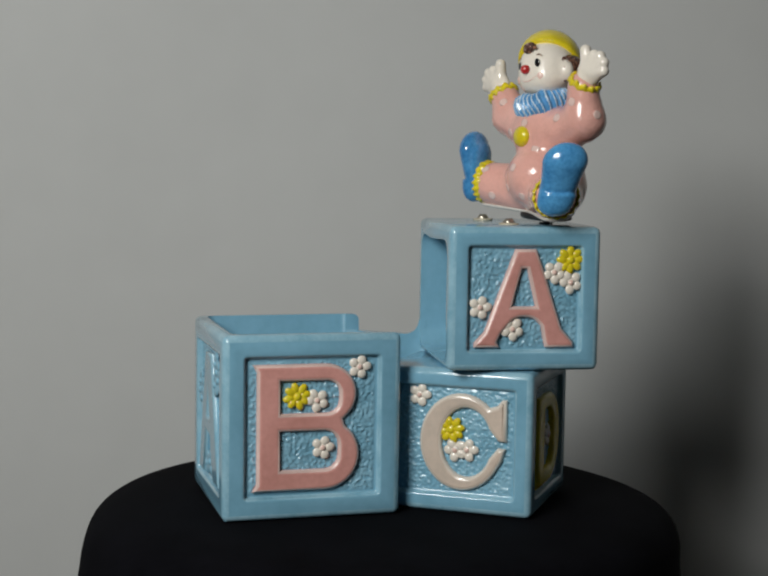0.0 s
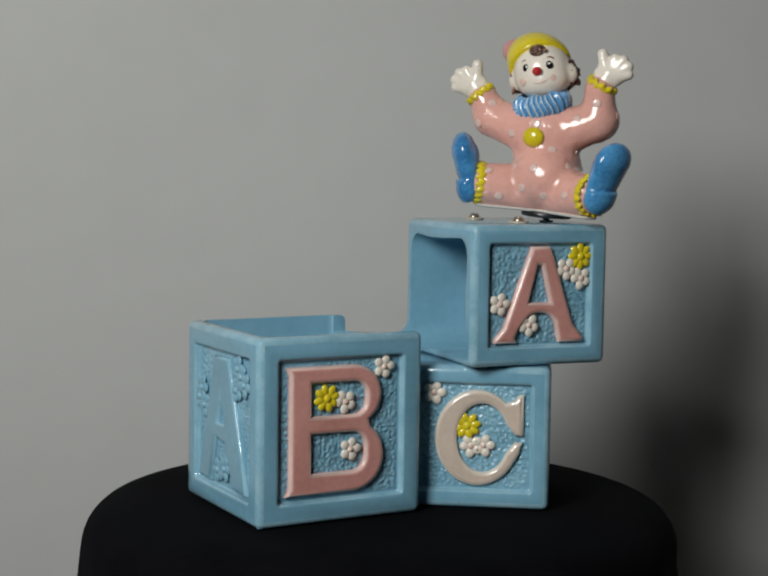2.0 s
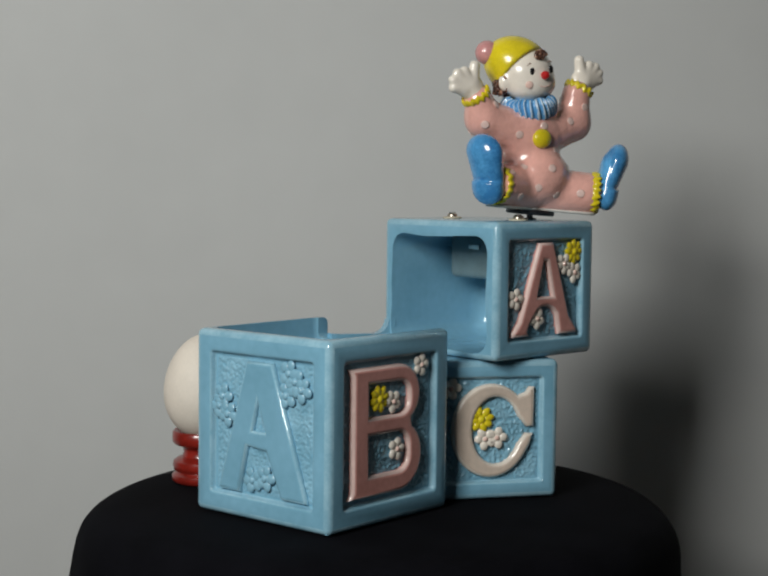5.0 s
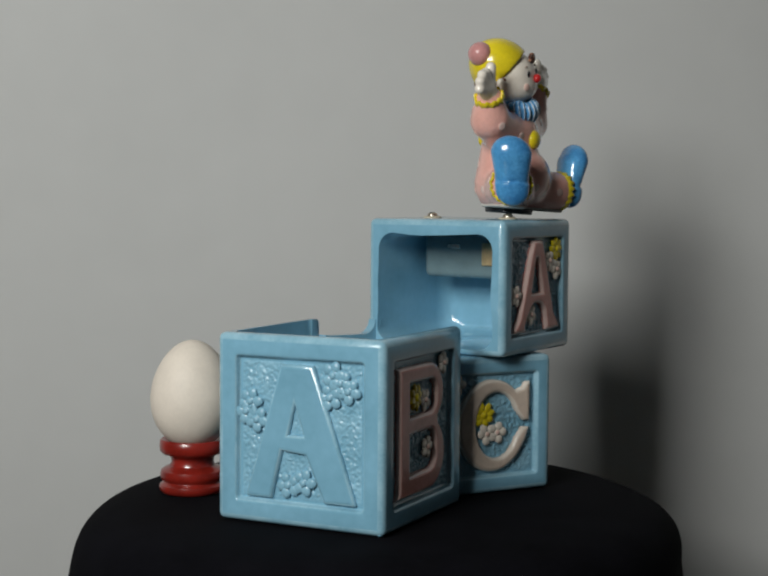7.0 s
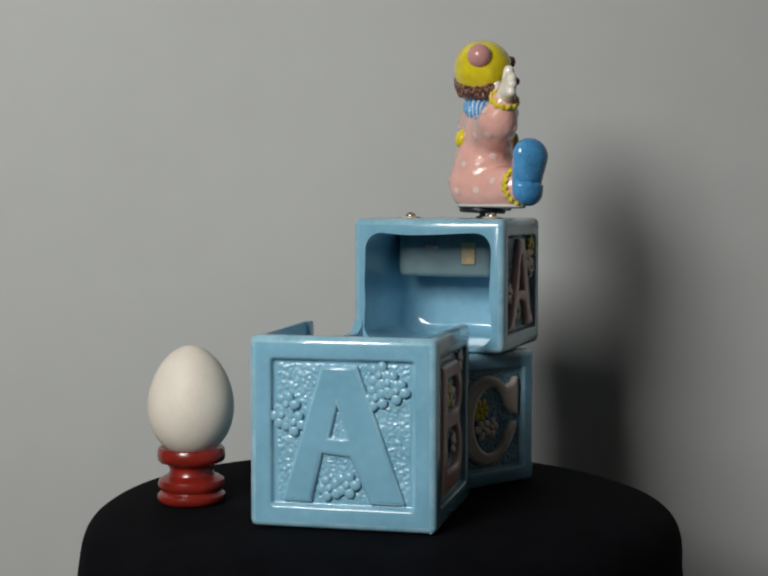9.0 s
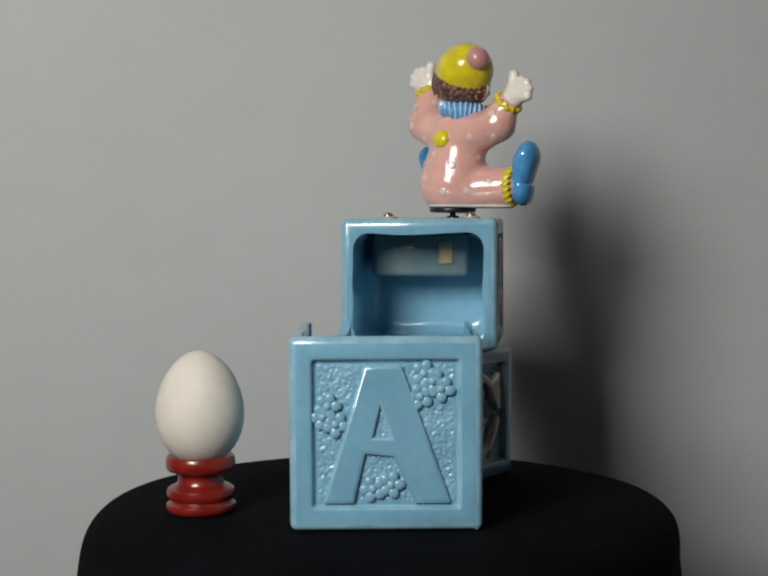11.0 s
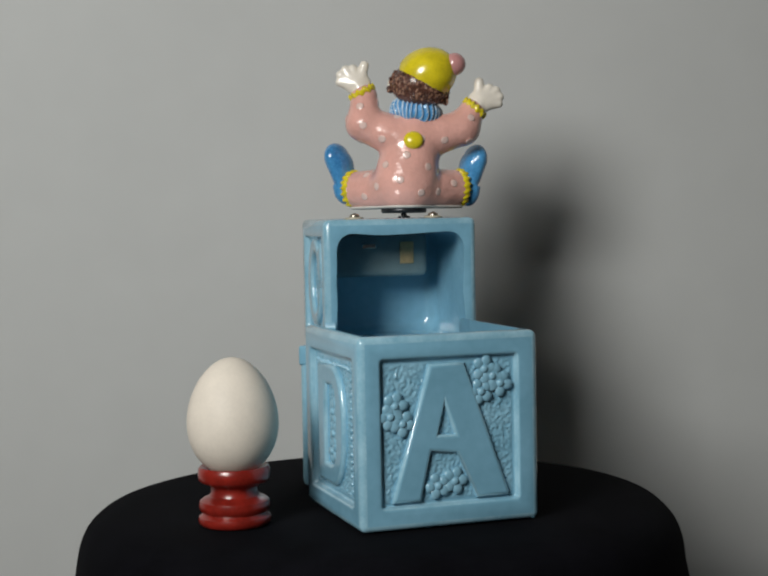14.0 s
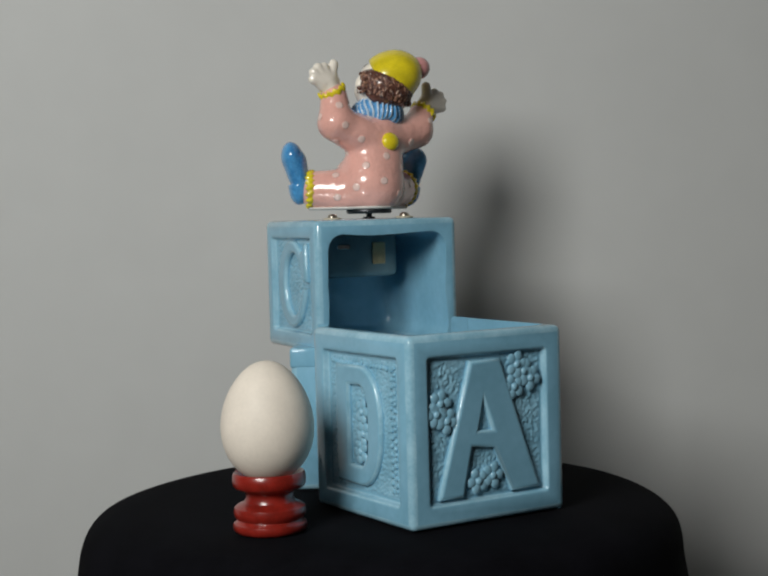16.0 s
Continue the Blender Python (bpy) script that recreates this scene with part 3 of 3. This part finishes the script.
def clown():
    mats = [SUIT, WHITE, YELLOW, SHOE, RUFF, RUFF_LIGHT, HAIR, BLACK, RED, CHEEK, DOT, BISQUE, STEEL, PINK, HAIR_PALE, POM]
    bm = bmesh.new()
    rnd = random.Random(4)
    skin(bm, suit, (-0.066, -0.046, -0.001), (0.056, 0.034, 0.090), 0.0014, 0)
    # base ring and the steel turning plate
    def base(p):
        q = p.copy()
        q[:, 2] = 0.009
        return np.maximum(suit(q) + 0.0030, np.abs(p[:, 2] - 0.0032) - 0.0010)
    skin(bm, base, (-0.066, -0.046, -0.001), (0.056, 0.034, 0.006), 0.0010, 11)
    plate = lathe_bm([(0.0001, -0.0008), (0.0140, -0.0008), (0.0147, -0.0002), (0.0147, 0.0026), (0.0001, 0.0026)], 32)
    tmp = bpy.data.meshes.new("tmp")
    plate.to_mesh(tmp)
    plate.free()
    k0 = len(bm.faces)
    bm.from_mesh(tmp)
    bm.faces.ensure_lookup_table()
    for f in bm.faces[k0:]:
        f.material_index = 12
    bpy.data.meshes.remove(tmp)
    # head and hat; the hat leans to the back, and the whole head to the figure's right
    below = len(bm.verts)
    def head(p):
        return melt([ball(p, HEAD, (0.0168, 0.0165, 0.0165)), ball(p, HEAD + (0.001, -0.005, -0.0075), (0.0140, 0.0120, 0.0095)), ball(p, HEAD + (0.0170, -0.001, -0.004), (0.0035, 0.003, 0.0050)), ball(p, HEAD + (-0.0170, -0.001, -0.004), (0.0035, 0.003, 0.0050))], 0.004)
    skin(bm, head, HEAD - 0.026, HEAD + 0.026, 0.0013, 1)
    slope = Vector((-0.32, 0.72, 0.78)).normalized()

    def hat(p):
        c = HEAD + (-0.0015, 0.0036, 0.0035)
        d = melt([ball(p, c, (0.0181, 0.0184, 0.0188)), ball(p, c + (-0.0055, 0.004, 0.0065), (0.0135, 0.0135, 0.0130))], 0.008)
        return np.maximum(d, -0.0012 - (p - c) @ np.array(slope))
    skin(bm, hat, HEAD - 0.03, HEAD + 0.034, 0.0013, 2)
    # hair: curls in a band under the hat at the back and sides, and one on the forehead
    def mop(p):
        d = melt([ball(p, HEAD + (0.0, 0.0028, -0.0025), (0.0188, 0.0184, 0.0160))], 0.002)
        return np.maximum(np.maximum(d, HEAD[1] - 0.002 - p[:, 1] + 0.6 * (HEAD[2] - 0.004 - p[:, 2])), p[:, 2] - HEAD[2] - 0.006)
    skin(bm, mop, HEAD - 0.024, HEAD + 0.024, 0.0013, 6)
    for k in range(460):
        a = radians(rnd.uniform(-18, 198))
        dz = rnd.uniform(-0.0100, 0.0035) - 0.0035 * max(0.0, math.sin(a))
        rr = 0.0187 * math.sqrt(max(0.1, 1 - ((dz + 0.0025) / 0.0172) ** 2))
        q = HEAD + (rr * math.cos(a), 0.0020 + rr * math.sin(a), dz)
        turn = Matrix.Rotation(a, 3, "Z") @ Euler((rnd.uniform(-0.9, 0.9), rnd.uniform(-0.3, 0.3), 0)).to_matrix()
        lump(bm, q, (0.0008, 0.0008, rnd.uniform(0.0012, 0.0020)), turn, 6, 5, 14 if k % 5 < 2 else 6)
    for side_x in (-1, 1):
        for k in range(30):
            q = HEAD + (side_x * (0.0172 + rnd.uniform(0, 0.0024)), rnd.uniform(0.0000, 0.0075), rnd.uniform(-0.0105, -0.0010))
            lump(bm, q, (0.0010, 0.0011, rnd.uniform(0.0014, 0.0021)), Euler((rnd.uniform(-0.9, 0.9), rnd.uniform(-0.6, 0.6), 0)).to_matrix(), 7, 5, 14 if k % 4 == 0 else 6)
    for k in range(26):
        a, g = k * 0.42, 0.0044 * (1 - k / 30)
        lump(bm, HEAD + (0.0015 + g * math.cos(a), -0.0140 - 0.0012 * k / 26, 0.0110 + 0.75 * g * math.sin(a)), (0.0013, 0.0014, 0.0010), None, 7, 5, 14 if k % 4 == 0 else 6)
    # face
    for s in (-1, 1):
        lump(bm, HEAD + (s * 0.0068 + 0.001, -0.0150, 0.0018), (0.0020, 0.0008, 0.0025), None, 12, 8, 7)
        for k in range(5):
            t = (k - 2) / 2
            lump(bm, HEAD + (s * (0.0072 + 0.0016 * t) + 0.001, -0.0138 + 0.0004 * t * t, 0.0068 - 0.0007 * t * t), (0.0007, 0.0005, 0.0003), None, 6, 5, 14)
        lump(bm, HEAD + (s * 0.0088, -0.0147, -0.0060), (0.0024, 0.0006, 0.0024), Matrix.Rotation(radians(28 * s), 3, "Z"), 12, 8, 9)
    lump(bm, HEAD + (0.001, -0.0180, -0.0012), (0.0029, 0.0027, 0.0028), None, 14, 10, 8)
    for k in range(11):
        t = (k - 5) / 5
        lump(bm, HEAD + (0.001 + 0.0056 * t, -0.0172 + 0.0012 * t * t, -0.0082 + 0.0022 * t * t), (0.0008, 0.0004, 0.0004), None, 6, 5, 9)
    bm.verts.ensure_lookup_table()
    nod = Matrix.Translation(HEAD + (0.0, 0.0, -0.012)) @ Euler((0, radians(-13), radians(3))).to_matrix().to_4x4() @ Matrix.Translation(-Vector(HEAD + (0.0, 0.0, -0.012)))
    for vert in bm.verts[below:]:
        vert.co = nod @ vert.co
    lump(bm, (-0.0330, 0.0132, 0.0977), (0.0074, 0.0074, 0.0076), None, 18, 12, 15)
    # pleated ruff
    collar = Matrix.Translation((-0.0088, -0.0004, 0.0662)) @ Euler((radians(9), radians(-14), 0)).to_matrix().to_4x4()
    pleats, around, up_steps = 30, 300, 12
    rings = []
    for j in range(up_steps + 1):
        b = -math.pi / 2 + math.pi * j / up_steps
        ring = []
        for i in range(around):
            a = 2 * math.pi * i / around
            fold = math.sin(pleats * a + 1.9 * math.sin(2 * b) * (1 + 0.6 * math.sin(4 * a)) + 1.3 * math.sin(5 * a))
            r = 0.0118 + (0.0049 + 0.0010 * fold) * math.cos(b)
            ring.append(bm.verts.new(collar @ Vector((r * math.cos(a), r * math.sin(a), (0.0074 + 0.0007 * math.sin(7 * a)) * math.sin(b) + 0.0006 * fold * math.cos(b)))))
        rings.append(ring)
    for j, (lo, hi) in enumerate(zip(rings, rings[1:])):
        b = -math.pi / 2 + math.pi * (j + 0.5) / up_steps
        for i in range(around):
            a = 2 * math.pi * (i + 0.5) / around
            fold = math.sin(pleats * a + 1.9 * math.sin(2 * b) * (1 + 0.6 * math.sin(4 * a)) + 1.3 * math.sin(5 * a))
            bm.faces.new((lo[i], lo[(i + 1) % around], hi[(i + 1) % around], hi[i])).material_index = 5 if fold > 0.62 - 0.25 * math.sin(3 * a) else 4
    lump(bm, collar @ Vector((0, 0, 0)), (0.0135, 0.0135, 0.0058), None, 28, 10, 4)
    # hands with cuffs
    for side, s in (("left", 1), ("right", -1)):
        e, w = Vector(ARM[side][1]), Vector(ARM[side][2])
        up = (Vector((0.52, 0.0, 1)) if side == "left" else Vector((-0.85, -0.05, 0.9))).normalized()
        w = w + up * 0.0035
        out = Vector((1, 0, 0)) * s
        out = (out - up * out.dot(up)).normalized()
        frill(bm, w - up * 0.0008, up, 0.0083, 12, 2, seed=s)
        palm, pin = w + up * 0.0062, []
        for k, (spread, ln) in enumerate(((-0.22, 0.0104), (0.18, 0.0120), (0.58, 0.0122), (0.98, 0.0112))):
            tip = palm + (up * math.cos(spread) + out * math.sin(spread)) * ln
            pin.append((palm + (up * 0.3 + out * math.sin(spread)) * 0.005, tip, 0.0041, 0.0031))
        pin.append((palm - up * 0.002, palm - out * 0.0100 + up * 0.0088, 0.0042, 0.0031))

        def hand(p, palm=palm, pin=pin, w=w):
            return melt([ball(p, palm, (0.0090, 0.0046, 0.0078)), round_cone(p, w, palm, 0.0062, 0.0052)] + [round_cone(p, a, b, ra, rb) for a, b, ra, rb in pin], 0.0012)
        c = np.array(palm)
        skin(bm, hand, c - 0.019, c + 0.019, 0.0009, 1)
    # shoes, soles outward, with yellow ankle frills
    for side in ("left", "right"):
        lx, ly = LEG[side]
        way = np.array((lx, ly, 0.0))
        flat = np.array((-ly, lx, 0.0))
        r0 = REACH[side] + 0.0068

        splay, lift = (0.13, 0.0025) if side == "left" else (-0.09, 0.0)

        def shoe(p, way=way, flat=flat, r0=r0, splay=splay, lift=lift):
            p = p - (0.0, 0.0, lift)
            q = np.stack([(p @ flat - splay * (p[:, 2] - 0.019)) * 0.94, (p @ way - r0) * 1.55 - 0.12 * (p[:, 2] - 0.02), p[:, 2]], 1)
            sole = round_cone(q, (0, 0, 0.0230), (0, 0.003, 0.0348), 0.0096, 0.0114)
            sole = np.maximum(sole, 0.0187 - q[:, 2])
            heel = np.maximum(round_cone(q, (0, 0.0006, 0.0128), (0, 0.0006, 0.0190), 0.0094, 0.0099), q[:, 2] - 0.0173)
            return np.minimum(melt([sole, heel], 0.0008), melt([round_cone(q, (0, -0.0024, 0.0135), (0, -0.0018, 0.0320), 0.0094, 0.0098)], 0.001)) / 1.4
        c = way * r0 + (0, 0, 0.027)
        skin(bm, shoe, c - (0.024, 0.024, 0.027), c + (0.024, 0.024, 0.032), 0.0011, 3)
        frill(bm, way * (REACH[side] - 0.0012) + (0, 0, 0.0165), way, 0.0120, 17, 2, 0.0026, seed=lx)
    # buttons and pale dots on the suit
    for p in ((-0.0068, -0.03, 0.0492), (-0.0064, 0.03, 0.0485)):
        q, n = onto_suit(p)
        lump(bm, q, (0.0064, 0.0062, 0.0036), n.to_track_quat("Z", "Y").to_matrix(), 18, 12, 2)
    placed = []
    for k in range(900):
        q, n = onto_suit((rnd.uniform(-0.055, 0.05), rnd.uniform(-0.04, 0.03), rnd.uniform(0.007, 0.074)))
        if q.z < 0.008 or abs(n.z) > 0.9 or not -0.06 < q.x < 0.05 or suit(np.array([q]))[0] > 2e-4 or any((q - o).length < 0.0140 for o in placed):
            continue
        placed.append(q)
        lump(bm, q, (0.0026, 0.0026, 0.0003), n.to_track_quat("Z", "Y").to_matrix(), 12, 6, 10)
        if len(placed) > 54:
            break
    me = bpy.data.meshes.new("clown_figurine")
    for v in bm.verts:
        v.co.z *= 0.956
    bmesh.ops.recalc_face_normals(bm, faces=bm.faces)
    bm.to_mesh(me)
    bm.free()
    for m in mats:
        me.materials.append(m)
    me.polygons.foreach_set("use_smooth", [True] * len(me.polygons))
    return tagged(new("clown_figurine", me), "glazed ceramic seated clown in a pink dotted suit and yellow hat", "figurine")


figurine = clown()


# ---- egg on its stand ----
def egg():
    prof = []
    for k in range(41):
        a = math.pi * k / 40
        z = -math.cos(a)
        r = 0.0246 * math.sin(a) * (1 - 0.10 * z - 0.03 * z * z)
        prof.append((max(r, 0.00005), 0.0322 * (z + 1)))
    return tagged(part("egg", lathe_bm(prof, 64), EGGSHELL), "smooth off-white egg resting upright in a red stand", "egg")


def egg_stand():
    prof = [(0.0001, 0.0), (0.0180, 0.0), (0.0193, 0.0012), (0.0197, 0.0030), (0.0193, 0.0046), (0.0176, 0.0058), (0.0172, 0.0066), (0.0186, 0.0080), (0.0192, 0.0105), (0.0186, 0.0130),
            (0.0165, 0.0145), (0.0135, 0.0158), (0.0125, 0.0180), (0.0128, 0.0205), (0.0145, 0.0222), (0.0180, 0.0232), (0.0192, 0.0245), (0.0195, 0.0275), (0.0192, 0.0305),
            (0.0184, 0.0315), (0.0172, 0.0312), (0.0150, 0.0290), (0.0100, 0.0262), (0.0001, 0.0252)]
    return tagged(part("egg_stand", lathe_bm(prof, 56), LACQUER), "turned red lacquered egg stand with ringed foot", "egg stand")


white_egg = egg()
stand = egg_stand()
EGG_AT = (-0.0751, 0.0848)


# ---- what moves ----
TURN = [(0.0, 0.0), (0.5, 3.3), (1.0, 6.62), (1.5, 9.93), (2.0, 13.2), (2.5, 16.5), (3.0, 19.9), (3.5, 23.28), (4.0, 26.72), (6.5, 44.12), (7.0, 47.63), (7.5, 51.1), (8.0, 54.5), (8.5, 57.8),
        (9.0, 61.05), (11.5, 77.27), (12.0, 80.5), (12.5, 83.72), (13.0, 86.92), (13.5, 90.13), (14.0, 93.38), (14.5, 96.64), (15.0, 99.9), (15.5, 103.2), (16.0, 106.53)]

# the platter dips to one side, and the music box's spindle stands a little askew
SAG = pose(0, 0, 0, 0.27, 2.04, 0)
ASKEW = pose(0, 0, 0, 2.55, 1.3, 0)
SPIN, SPIN_START, SEAT = 10.4, -57.0, 2.3


def turn_at(t):
    return float(np.interp(t, [a for a, _ in TURN], [b for _, b in TURN]))


def spun(x, y, z):
    """Rows of a thing that stands at (x, y, z) on the turntable."""
    times = [0.5 * k for k in range(33)]
    return [(t, pose(0, 0, 0, 0, 0, turn_at(t)) @ SAG @ pose(x, y, z)) for t in times]


def motions():
    walk(turntable, spun(0, 0, 0))
    walk(planter, spun(0, 0, 0.0003))
    walk(stand, spun(*EGG_AT, 0.0003))
    walk(white_egg, spun(*EGG_AT, 0.0260))
    rows = []
    for k in range(33):
        t = 0.5 * k
        on_spindle = pose(*SPINDLE, TOP + 0.0042) @ ASKEW @ pose(0, 0, 0, 0, 0, SPIN_START + SPIN * t) @ pose(0, 0, 0, 0, SEAT, 0)
        rows.append((t, pose(0, 0, 0, 0, 0, turn_at(t)) @ SAG @ on_spindle))
    walk(figurine, rows)


motions()
